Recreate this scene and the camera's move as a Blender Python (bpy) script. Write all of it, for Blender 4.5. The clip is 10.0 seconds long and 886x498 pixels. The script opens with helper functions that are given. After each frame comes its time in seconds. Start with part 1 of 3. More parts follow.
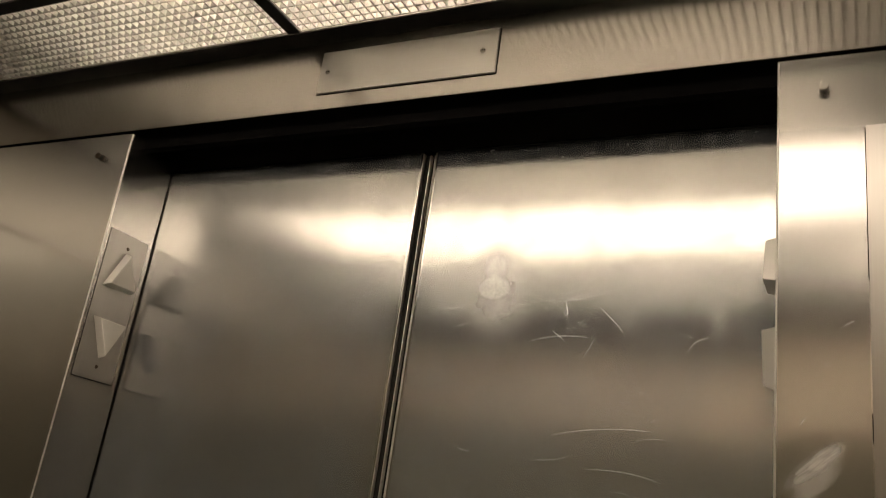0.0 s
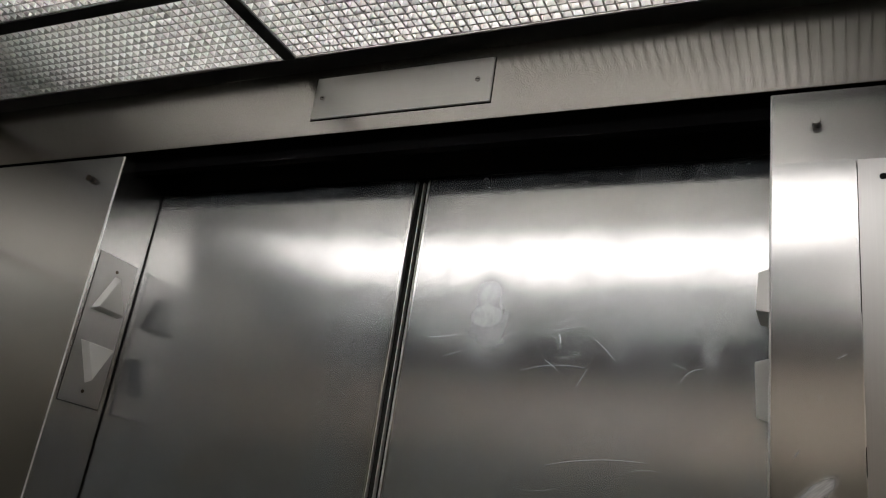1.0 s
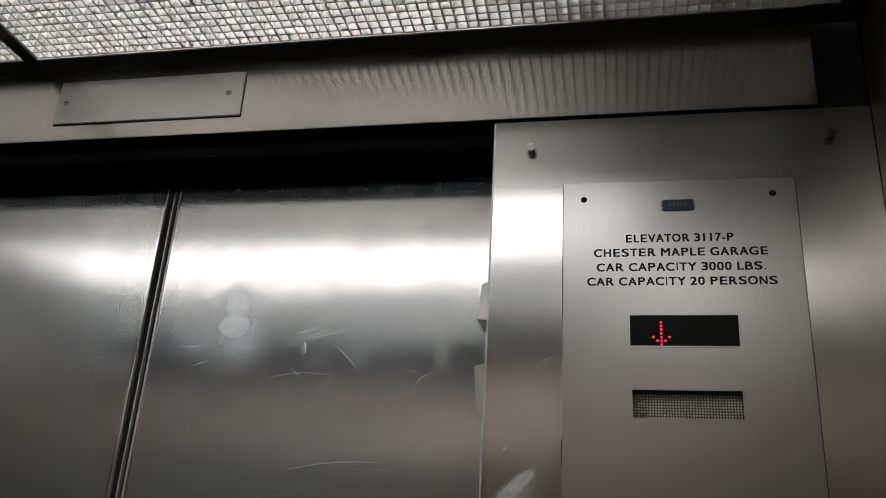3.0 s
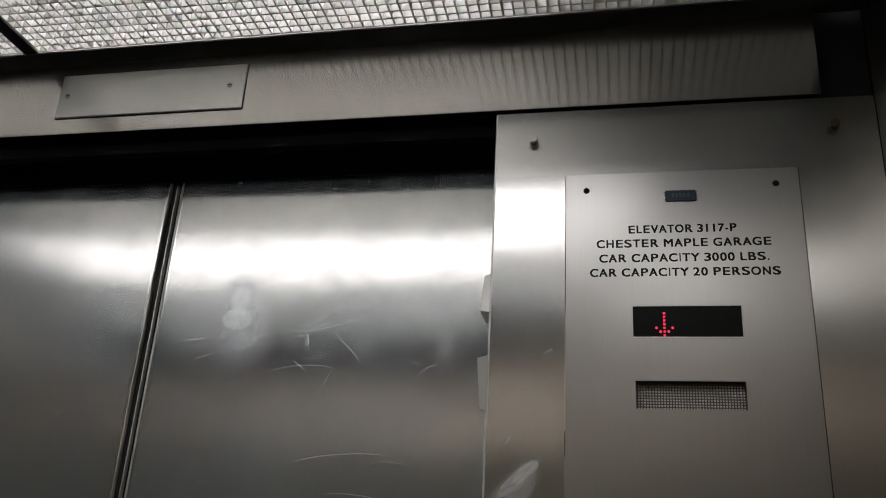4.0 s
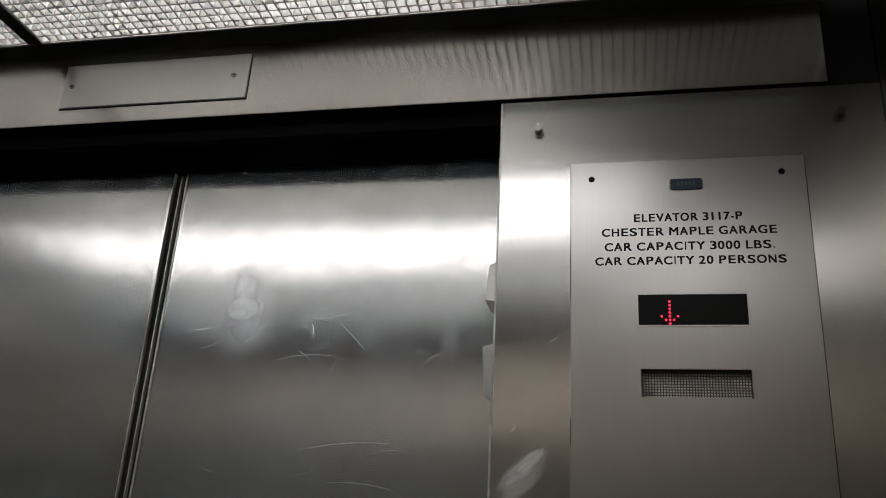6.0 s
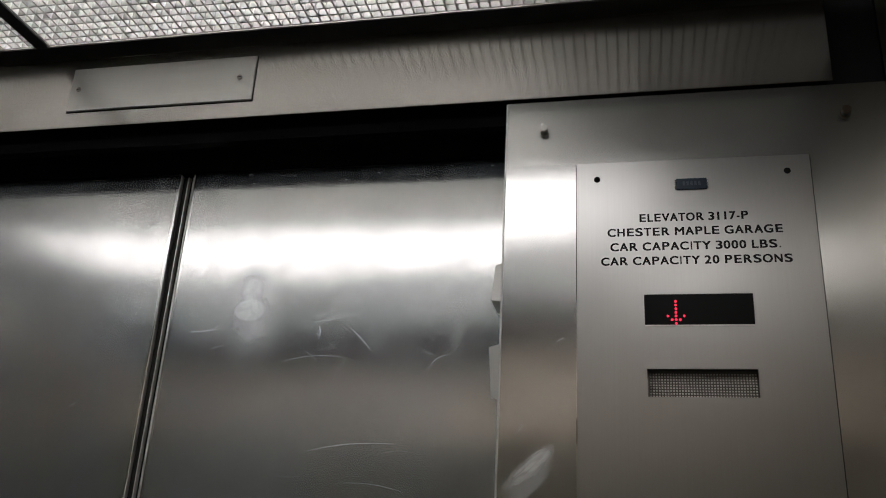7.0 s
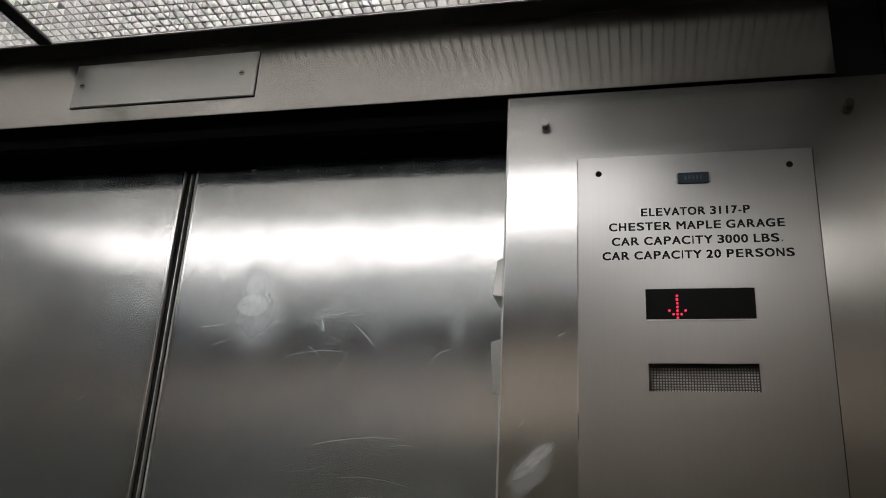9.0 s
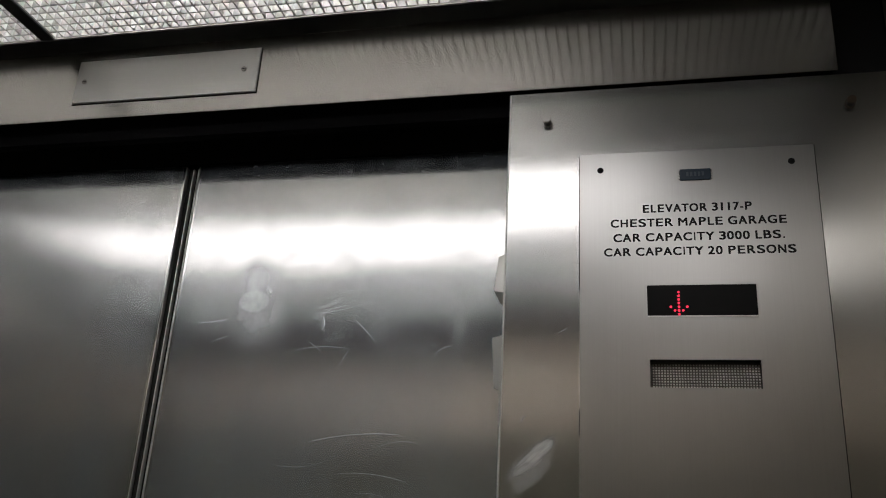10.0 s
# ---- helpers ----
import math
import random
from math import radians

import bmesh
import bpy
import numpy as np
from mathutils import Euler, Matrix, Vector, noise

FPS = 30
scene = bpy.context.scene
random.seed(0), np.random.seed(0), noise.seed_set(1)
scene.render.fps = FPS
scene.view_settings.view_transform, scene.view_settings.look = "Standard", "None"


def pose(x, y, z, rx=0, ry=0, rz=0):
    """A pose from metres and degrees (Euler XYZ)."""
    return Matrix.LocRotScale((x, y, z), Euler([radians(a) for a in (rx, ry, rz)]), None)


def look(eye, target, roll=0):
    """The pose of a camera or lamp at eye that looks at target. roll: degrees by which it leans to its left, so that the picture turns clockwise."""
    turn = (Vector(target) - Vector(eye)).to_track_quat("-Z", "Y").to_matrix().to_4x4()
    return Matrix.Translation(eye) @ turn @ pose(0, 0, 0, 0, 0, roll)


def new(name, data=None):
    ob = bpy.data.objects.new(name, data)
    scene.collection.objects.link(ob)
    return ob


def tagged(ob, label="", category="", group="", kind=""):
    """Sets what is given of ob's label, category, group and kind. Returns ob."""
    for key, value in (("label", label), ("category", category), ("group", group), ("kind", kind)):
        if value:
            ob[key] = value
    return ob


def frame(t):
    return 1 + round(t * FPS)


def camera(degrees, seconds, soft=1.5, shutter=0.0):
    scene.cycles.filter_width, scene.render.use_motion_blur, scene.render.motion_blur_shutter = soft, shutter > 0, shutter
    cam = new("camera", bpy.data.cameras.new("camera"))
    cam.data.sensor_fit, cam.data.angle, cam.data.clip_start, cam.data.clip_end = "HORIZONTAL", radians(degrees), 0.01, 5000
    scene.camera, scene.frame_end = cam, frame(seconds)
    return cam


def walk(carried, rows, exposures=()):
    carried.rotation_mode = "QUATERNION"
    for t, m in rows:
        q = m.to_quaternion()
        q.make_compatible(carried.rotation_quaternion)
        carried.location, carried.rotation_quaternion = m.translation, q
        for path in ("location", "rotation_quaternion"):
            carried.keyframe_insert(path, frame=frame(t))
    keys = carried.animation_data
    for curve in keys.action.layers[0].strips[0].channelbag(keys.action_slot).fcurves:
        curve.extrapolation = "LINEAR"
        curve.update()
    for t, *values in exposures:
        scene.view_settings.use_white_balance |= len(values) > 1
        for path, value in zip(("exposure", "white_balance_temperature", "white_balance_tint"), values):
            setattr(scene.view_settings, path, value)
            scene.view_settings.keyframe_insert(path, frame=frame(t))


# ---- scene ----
cam = camera(54.9, 10.0, soft=1.0, shutter=0.4)
PATH = [
    (0, (0.62, -0.963, 1.527), (-0.263, 0.713, 2.17), 8.2),
    (0.3, (0.631, -0.962, 1.538), (-0.27, 0.694, 2.206), 9.0),
    (0.5, (0.62, -0.972, 1.526), (-0.254, 0.688, 2.219), 9.0),
    (1, (0.61, -0.968, 1.531), (-0.241, 0.701, 2.23), 8.6),
    (1.3, (0.609, -0.966, 1.527), (-0.234, 0.704, 2.233), 8.4),
    (1.5, (0.641, -0.956, 1.542), (-0.159, 0.724, 2.274), 8.1),
    (1.6, (0.649, -0.956, 1.542), (-0.029, 0.766, 2.301), 7.2),
    (1.7, (0.67, -0.969, 1.546), (0.13, 0.801, 2.303), 6.1),
    (1.8, (0.688, -0.967, 1.536), (0.244, 0.827, 2.3), 5.5),
    (1.9, (0.689, -0.975, 1.528), (0.336, 0.839, 2.291), 4.7),
    (2, (0.691, -0.986, 1.535), (0.367, 0.841, 2.28), 4.3),
    (2.2, (0.686, -0.983, 1.518), (0.359, 0.823, 2.312), 4.3),
    (2.5, (0.69, -0.997, 1.533), (0.307, 0.806, 2.309), 4.0),
    (4, (0.691, -0.995, 1.532), (0.286, 0.821, 2.268), 3.5),
    (4.5, (0.691, -0.995, 1.532), (0.282, 0.823, 2.259), 3.4),
    (5, (0.692, -0.993, 1.531), (0.28, 0.826, 2.253), 3.4),
    (5.5, (0.689, -0.993, 1.529), (0.28, 0.828, 2.247), 3.5),
    (7, (0.688, -0.997, 1.529), (0.264, 0.821, 2.245), 3.3),
    (7.5, (0.696, -0.995, 1.527), (0.267, 0.821, 2.249), 3.5),
    (8, (0.695, -0.995, 1.528), (0.261, 0.821, 2.244), 3.5),
    (8.5, (0.695, -0.994, 1.526), (0.26, 0.822, 2.241), 3.3),
    (9, (0.697, -0.997, 1.532), (0.253, 0.823, 2.231), 3.3),
    (9.5, (0.696, -0.994, 1.525), (0.253, 0.823, 2.233), 3.4),
    (10, (0.696, -0.995, 1.526), (0.25, 0.824, 2.227), 3.5),
]
walk(cam, [(t, look(eye, target, roll)) for t, eye, target, roll in PATH],
     exposures=[(0.0, 0.45, 9700, 16), (0.3, 0.42, 9100, 15), (0.5, 0.27, 7650, 12), (0.65, 0.12, 6800, 11), (1.2, 0.09, 6660, 11), (2.0, 0.06, 6550, 11), (10.0, 0.06, 6550, 11)])

# ---- light ----
world = bpy.data.worlds.new("world")
world.use_nodes = True
world.node_tree.nodes["Background"].inputs[0].default_value = (0.02, 0.02, 0.022, 1)
world.node_tree.nodes["Background"].inputs[1].default_value = 0.0
scene.world = world
TUBE_LIGHT, REAR_FILL_LIGHT = 11.3, 18.0
DIFFUSER_LIGHT, SIDE_FILL_LIGHT = 2.6, 2.2
# the first tube is the main lamp; the other four are added fill
TUBES = [(0.01, -0.34, 2.345, 1.16), (0.01, -0.10, 2.40, 1.16), (0.01, -0.41, 2.38, 1.16), (-0.21, -0.88, 2.36, 1.42), (-0.21, -1.16, 2.37, 1.42)]  # middle x, y, z, length


# ---- materials ----
def node_material(name):
    m = bpy.data.materials.new(name)
    m.use_nodes = True
    t = m.node_tree
    return m, t, t.nodes["Principled BSDF"]


def math_node(t, op, a, b=None, clamp=False):
    n = t.nodes.new("ShaderNodeMath")
    n.operation, n.use_clamp = op, clamp
    for i, v in enumerate((a, b)):
        if v is None:
            continue
        if isinstance(v, (int, float)):
            n.inputs[i].default_value = v
        else:
            t.links.new(v, n.inputs[i])
    return n.outputs[0]


def noise_node(t, scale, detail=3.0, rough=0.55, stretch=(1, 1, 1), distort=0.0):
    """Noise over the place's own metres, as a value from 0 to 1."""
    geo = t.nodes.new("ShaderNodeNewGeometry")
    mp = t.nodes.new("ShaderNodeMapping")
    mp.inputs["Scale"].default_value = stretch
    n = t.nodes.new("ShaderNodeTexNoise")
    n.inputs["Scale"].default_value = scale
    n.inputs["Detail"].default_value = detail
    n.inputs["Roughness"].default_value = rough
    n.inputs["Distortion"].default_value = distort
    t.links.new(geo.outputs["Position"], mp.inputs["Vector"])
    t.links.new(mp.outputs["Vector"], n.inputs["Vector"])
    return n.outputs["Fac"]


def span(t, v, a, b, c, d):
    n = t.nodes.new("ShaderNodeMapRange")
    t.links.new(v, n.inputs[0])
    n.interpolation_type = "SMOOTHERSTEP"
    for i, x in enumerate((a, b, c, d)):
        n.inputs[i + 1].default_value = x
    return n.outputs[0]


def patch(t, x, z, rx, rz, turn, soft, ragged):
    """A soft-edged worn patch on an upright sheet, at x, z, with its radii, turned by degrees."""
    geo = t.nodes.new("ShaderNodeNewGeometry")
    sep = t.nodes.new("ShaderNodeSeparateXYZ")
    t.links.new(geo.outputs["Position"], sep.inputs[0])
    dx, dz = math_node(t, "SUBTRACT", sep.outputs[0], x), math_node(t, "SUBTRACT", sep.outputs[2], z)
    c, s = math.cos(radians(turn)), math.sin(radians(turn))
    u = math_node(t, "ADD", math_node(t, "MULTIPLY", dx, c / rx), math_node(t, "MULTIPLY", dz, s / rx))
    w = math_node(t, "ADD", math_node(t, "MULTIPLY", dx, -s / rz), math_node(t, "MULTIPLY", dz, c / rz))
    d = math_node(t, "SQRT", math_node(t, "ADD", math_node(t, "MULTIPLY", u, u), math_node(t, "MULTIPLY", w, w)))
    d = math_node(t, "ADD", d, math_node(t, "MULTIPLY", math_node(t, "SUBTRACT", ragged, 0.5), 0.5))
    return span(t, d, 1.0 - soft, 1.0 + soft, 1.0, 0.0)


def steel(name, grain="z", rough=0.25, aniso=0.6, base=(0.64, 0.633, 0.622), wear=0.05):
    """Brushed stainless steel whose grain runs along an axis."""
    m, t, b = node_material(name)
    along = {"x": (0.006, 1, 1), "z": (1, 1, 0.006)}[grain]
    fine = noise_node(t, 900, 2, 0.6, along)
    streak = noise_node(t, 60, 3, 0.6, {"x": (0.03, 1, 1), "z": (1, 1, 0.03)}[grain])
    cloud = noise_node(t, 4.0, 3, 0.5)
    hand = noise_node(t, 30.0, 4, 0.55, distort=0.4)
    r = math_node(t, "ADD", rough - 0.035, math_node(t, "MULTIPLY", streak, 0.02))
    r = math_node(t, "ADD", r, math_node(t, "MULTIPLY", fine, 0.03))
    r = math_node(t, "ADD", r, math_node(t, "MULTIPLY", math_node(t, "SUBTRACT", cloud, 0.5), wear))
    r = math_node(t, "ADD", r, math_node(t, "MULTIPLY", math_node(t, "SUBTRACT", hand, 0.5), wear * 0.5))
    tint = t.nodes.new("ShaderNodeMix")
    tint.data_type = "RGBA"
    tint.inputs[6].default_value = (*[c * 0.90 for c in base], 1)
    tint.inputs[7].default_value = (*[min(1, c * 1.07) for c in base], 1)
    t.links.new(math_node(t, "ADD", math_node(t, "MULTIPLY", fine, 0.55), math_node(t, "MULTIPLY", cloud, 0.45)), tint.inputs[0])
    t.links.new(tint.outputs[2], b.inputs["Base Color"])
    t.links.new(r, b.inputs["Roughness"])
    b.inputs["Metallic"].default_value = 1.0
    b.inputs["Anisotropic"].default_value = aniso
    tangent = t.nodes.new("ShaderNodeCombineXYZ")
    for i, v in enumerate({"z": (1, 0.02, 0), "x": (0, 0, 1)}[grain]):
        tangent.inputs[i].default_value = v
    t.links.new(tangent.outputs[0], b.inputs["Tangent"])
    bump = t.nodes.new("ShaderNodeBump")
    bump.inputs["Strength"].default_value = 0.02
    bump.inputs["Distance"].default_value = 0.0004
    t.links.new(fine, bump.inputs["Height"])
    sway = t.nodes.new("ShaderNodeBump")
    sway.inputs["Strength"].default_value = 1.0
    sway.inputs["Distance"].default_value = 0.0005
    t.links.new(noise_node(t, 5.5, 1.5, 0.4), sway.inputs["Height"])
    t.links.new(sway.outputs[0], bump.inputs["Normal"])
    t.links.new(bump.outputs[0], b.inputs["Normal"])
    return m


def plain(name, colour, rough=0.5, metal=0.0, vary=0.12, scale=40.0, bump=0.1, shine=0.5):
    """A painted, moulded or coated surface with slight unevenness."""
    m, t, b = node_material(name)
    n = noise_node(t, scale, 4, 0.6)
    big = noise_node(t, scale * 0.12, 3, 0.6)
    mix = t.nodes.new("ShaderNodeMix")
    mix.data_type = "RGBA"
    mix.inputs[6].default_value = (*[c * (1 - vary) for c in colour], 1)
    mix.inputs[7].default_value = (*[min(1, c * (1 + vary)) for c in colour], 1)
    t.links.new(math_node(t, "ADD", math_node(t, "MULTIPLY", n, 0.5), math_node(t, "MULTIPLY", big, 0.5)), mix.inputs[0])
    t.links.new(mix.outputs[2], b.inputs["Base Color"])
    t.links.new(span(t, big, 0.3, 0.7, rough * 0.85, min(1, rough * 1.15)), b.inputs["Roughness"])
    b.inputs["Metallic"].default_value = metal
    b.inputs["Specular IOR Level"].default_value = shine
    bp = t.nodes.new("ShaderNodeBump")
    bp.inputs["Strength"].default_value = bump
    bp.inputs["Distance"].default_value = 0.0005
    t.links.new(n, bp.inputs["Height"])
    t.links.new(bp.outputs[0], b.inputs["Normal"])
    return m


def glowing(name, colour, strength):
    m, t, b = node_material(name)
    b.inputs["Base Color"].default_value = (*colour, 1)
    b.inputs["Emission Color"].default_value = (*colour, 1)
    b.inputs["Emission Strength"].default_value = strength
    return m


def milky(name, colour, through_light, rough):
    """White translucent plastic: part of the light passes through."""
    m, t, b = node_material(name)
    b.inputs["Base Color"].default_value = (*colour, 1)
    b.inputs["Roughness"].default_value = rough
    tr = t.nodes.new("ShaderNodeBsdfTranslucent")
    tr.inputs[0].default_value = (*colour, 1)
    mix = t.nodes.new("ShaderNodeMixShader")
    mix.inputs[0].default_value = through_light
    t.links.new(b.outputs[0], mix.inputs[1])
    t.links.new(tr.outputs[0], mix.inputs[2])
    t.links.new(mix.outputs[0], t.nodes["Material Output"].inputs[0])
    return m


def film(name, patches, haze, streak=None, colour=(0.80, 0.79, 0.77), veil=0.0, metal=0.0, rough=0.6, mottled=0.0):
    """A thin clouded film of dried residue or rubbed metal: clear but for its patches and a faint mottled haze."""
    m, t, b = node_material(name)
    b.inputs["Base Color"].default_value = (*colour, 1)
    b.inputs["Roughness"].default_value = rough
    b.inputs["Metallic"].default_value = metal
    b.inputs["Specular IOR Level"].default_value = 0.2
    ragged = noise_node(t, 34.0, 4, 0.6, distort=0.5)
    total = None
    for x, z, rx, rz, turn, soft, power in patches:
        one = math_node(t, "MULTIPLY", patch(t, x, z, rx, rz, turn, soft, ragged), power)
        total = one if total is None else math_node(t, "MAXIMUM", total, one)
    if mottled:
        total = math_node(t, "MULTIPLY", total, span(t, noise_node(t, 45.0, 4, 0.6, (1, 1, 0.8), 0.3), 0.30, 0.68, 1.0 - mottled, 1.0))
    if streak:
        total = math_node(t, "MULTIPLY", total, span(t, streak_noise(t, streak), 0.32, 0.66, 0.7, 1.0))
    if haze:
        swirl = noise_node(t, 9.0, 5, 0.62, distort=1.6)
        wipe = noise_node(t, 22.0, 4, 0.6, (1, 1, 0.25), 0.7)
        cover = math_node(t, "MULTIPLY", math_node(t, "MULTIPLY", span(t, swirl, 0.40, 0.72, 0, 1), span(t, wipe, 0.3, 0.7, 0.3, 1)), haze)
        total = cover if total is None else math_node(t, "MAXIMUM", total, cover)
    if veil:
        total = span(t, noise_node(t, 6.0, 4, 0.6, (1, 1, 0.5), 0.8), 0.25, 0.75, veil * 0.6, veil * 1.3)
    clear = t.nodes.new("ShaderNodeBsdfTransparent")
    mix = t.nodes.new("ShaderNodeMixShader")
    t.links.new(total, mix.inputs[0])
    t.links.new(clear.outputs[0], mix.inputs[1])
    t.links.new(b.outputs[0], mix.inputs[2])
    t.links.new(mix.outputs[0], t.nodes["Material Output"].inputs[0])
    return m


def streak_noise(t, turn):
    """Noise drawn out along a slanting line on an upright sheet."""
    geo = t.nodes.new("ShaderNodeNewGeometry")
    rot = t.nodes.new("ShaderNodeVectorRotate")
    rot.rotation_type = "Y_AXIS"
    rot.inputs["Angle"].default_value = radians(turn)
    mp = t.nodes.new("ShaderNodeMapping")
    mp.inputs["Scale"].default_value = (0.10, 1, 1)
    n = t.nodes.new("ShaderNodeTexNoise")
    n.inputs["Scale"].default_value, n.inputs["Detail"].default_value = 420, 3
    t.links.new(geo.outputs["Position"], rot.inputs["Vector"])
    t.links.new(rot.outputs[0], mp.inputs["Vector"])
    t.links.new(mp.outputs[0], n.inputs["Vector"])
    return n.outputs["Fac"]


SMEAR = film("dried_smear", [(0.145, 1.877, 0.027, 0.0180, 0, 0.20, 0.50), (0.146, 1.905, 0.021, 0.032, 4, 0.75, 0.46), (0.150, 1.868, 0.042, 0.052, 4, 0.80, 0.36),
                             (0.100, 1.872, 0.050, 0.034, 24, 0.9, 0.22),
                             (0.300, 1.8775, 0.075, 0.0040, 14, 0.9, 0.26), (0.262, 1.862, 0.030, 0.007, 20, 0.9, 0.26), (0.256, 1.842, 0.0035, 0.010, 10, 0.7, 0.32), (0.272, 1.820, 0.014, 0.003, 10, 0.7, 0.25),
                             (0.340, 1.843, 0.014, 0.024, 0, 0.95, 0.18), (0.39, 1.885, 0.10, 0.035, 6, 0.95, 0.18), (0.455, 1.855, 0.010, 0.05, 0, 0.9, 0.18), (0.27, 1.70, 0.14, 0.05, 8, 0.95, 0.12)],
             0.08, colour=(0.90, 0.91, 0.93), metal=1.0, rough=0.31, mottled=0.22)
LEFT_SMEAR = film("faint_residue", [(-0.055, 1.885, 0.05, 0.03, 10, 0.95, 0.20), (-0.11, 1.84, 0.08, 0.03, -15, 0.95, 0.14)], 0.07, colour=(0.88, 0.89, 0.91), metal=1.0, rough=0.30, mottled=0.4)
# dust film whose bluish colour also lifts and cools the dark reflections
DUST_TINT = film("dust_tint_veil", [], 0.0, colour=(0.52, 0.64, 0.77), veil=0.048)
RUB = film("rubbed_patch", [(0.5715, 1.6490, 0.031, 0.0095, 41, 0.45, 0.45), (0.579, 1.657, 0.022, 0.008, 41, 0.5, 0.60), (0.5725, 1.6335, 0.026, 0.0095, 44, 0.6, 0.28)], 0.0, 41)
DOOR_STEEL = steel("door_steel", "z", 0.215, 0.9, wear=0.04)
DOOR_STEEL_PLAIN = steel("door_steel_clean", "z", 0.22, 0.9, wear=0.03)
PANEL_STEEL = steel("panel_steel", "z", 0.232, 0.85, wear=0.02)
PLATE_STEEL = steel("plate_steel", "z", 0.305, 0.2, base=(0.51, 0.502, 0.491), wear=0.02)
HEADER_STEEL = steel("header_steel", "x", 0.175, 1.0, base=(0.545, 0.52, 0.488), wear=0.02)
COVER_STEEL = steel("cover_steel", "x", 0.33, 0.6, base=(0.54, 0.53, 0.51), wear=0.02)
WALL_STEEL = steel("wall_steel", "z", 0.34, 0.5, base=(0.38, 0.37, 0.345), wear=0.05)
EDGE_STEEL = steel("edge_steel", "z", 0.22, 0.3, base=(0.66, 0.65, 0.63), wear=0.02)
FOLD_STEEL = plain("folded_edge_steel", (0.78, 0.77, 0.75), 0.42, 0.75, 0.08, 200, 0.1)
STUD_STEEL = plain("stud_steel", (0.30, 0.28, 0.26), 0.32, 1.0, 0.1, 200, 0.05)
BRONZE_STUD = plain("bronzed_stud", (0.11, 0.085, 0.062), 0.38, 0.85, 0.2, 200, 0.1)
# near-black metal that holds the shade on shanks and recess sides
SHADE_METAL = plain("shade_metal", (0.03, 0.027, 0.024), 0.4, 0.6, 0.2, 200, 0.1)
SCRATCH_STEEL = plain("scratched_steel", (0.82, 0.82, 0.83), 0.45, 0.5, 0.1, 300, 0.2)
# near-black so the lip reads as the shade under the header
SHADE_LIP = plain("shade_lip_black", (0.007, 0.007, 0.008), 0.9, 0.0, 0.2, 30, 0.1, 0.1)
BLACK_BAR = plain("black_bar_paint", (0.022, 0.022, 0.022), 0.6, 0.0, 0.2, 60, 0.1)
# near-black colour that carries the shade of unlit gaps behind the panels
DARK_VOID = plain("unlit_gap_dark", (0.03, 0.031, 0.033), 0.9, 0.0, 0.2, 10, 0.1, 0.1)
RUBBER = plain("rubber", (0.015, 0.014, 0.013), 0.7, 0.0, 0.2, 150, 0.2, 0.1)
BROWN_WALL = steel("rear_wall_bronze", "z", 0.50, 0.2, base=(0.88, 0.77, 0.67), wear=0.03)
# paler west upper panel, coloured to brighten the left door's reflection
BAND_STEEL = steel("side_band_steel", "z", 0.50, 0.2, base=(0.62, 0.595, 0.55), wear=0.03)
SIDE_BRONZE = steel("side_wall_bronze", "z", 0.36, 0.4, base=(0.31, 0.285, 0.245), wear=0.03)
REAR_OLIVE = plain("rear_wall_laminate", (0.25, 0.232, 0.18), 0.42, 0.0, 0.15, 25, 0.1)
VINYL = plain("floor_vinyl", (0.06, 0.056, 0.05), 0.5, 0.0, 0.25, 60, 0.2)
WHITE_TIN = plain("white_enamel", (0.55, 0.55, 0.54), 0.5, 0.0, 0.05, 20, 0.05)
LOUVRE = milky("louvre_plastic", (0.80, 0.80, 0.785), 0.12, 0.4)
LENS_WHITE = milky("arrow_plastic", (0.88, 0.87, 0.84), 0.12, 0.25)
PRISM_BACK = plain("lens_back", (0.17, 0.155, 0.135), 0.4, 0.0, 0.2, 120, 0.1)
PRISM = plain("prism_lens", (0.84, 0.82, 0.77), 0.3, 0.0, 0.15, 120, 0.1)
INK = plain("black_ink", (0.010, 0.010, 0.010), 0.7, 0.0, 0.1, 200, 0.05, 0.12)
BADGE = plain("badge_blue", (0.012, 0.035, 0.065), 0.3, 0.0, 0.2, 120, 0.1)
BADGE_BAR = plain("badge_bar", (0.07, 0.10, 0.13), 0.35, 0.3, 0.1, 120, 0.05)
SCREEN = plain("display_black", (0.005, 0.005, 0.005), 0.3, 0.0, 0.1, 60, 0.02, 0.12)
LED = glowing("led_red", (1.0, 0.035, 0.085), 1.15)
TUBE = glowing("tube_glow", (1.0, 0.985, 0.97), TUBE_LIGHT)
# unseen rear pair, added to brighten the rear band and louvres
REAR_FILL_TUBE = glowing("rear_fill_glow", (0.90, 0.97, 1.0), REAR_FILL_LIGHT)
# glow of the added side light, which lies out of view
SIDE_FILL_DIFFUSER = glowing("side_fill_glow", (1.0, 0.98, 0.96), SIDE_FILL_LIGHT)
DIFFUSER = glowing("diffuser_glow", (1.0, 0.99, 0.985), DIFFUSER_LIGHT)


# ---- building helpers ----
def box(bm, x0, x1, y0, y1, z0, z1, bevel=0.0, segments=1):
    made = bmesh.ops.create_cube(bm, size=1.0)["verts"]
    bmesh.ops.scale(bm, vec=(x1 - x0, y1 - y0, z1 - z0), verts=made)
    bmesh.ops.translate(bm, vec=((x0 + x1) / 2, (y0 + y1) / 2, (z0 + z1) / 2), verts=made)
    if bevel:
        edges = list({e for v in made for e in v.link_edges})
        bmesh.ops.bevel(bm, geom=edges, offset=bevel, segments=segments, affect="EDGES", profile=0.5)
    return bm


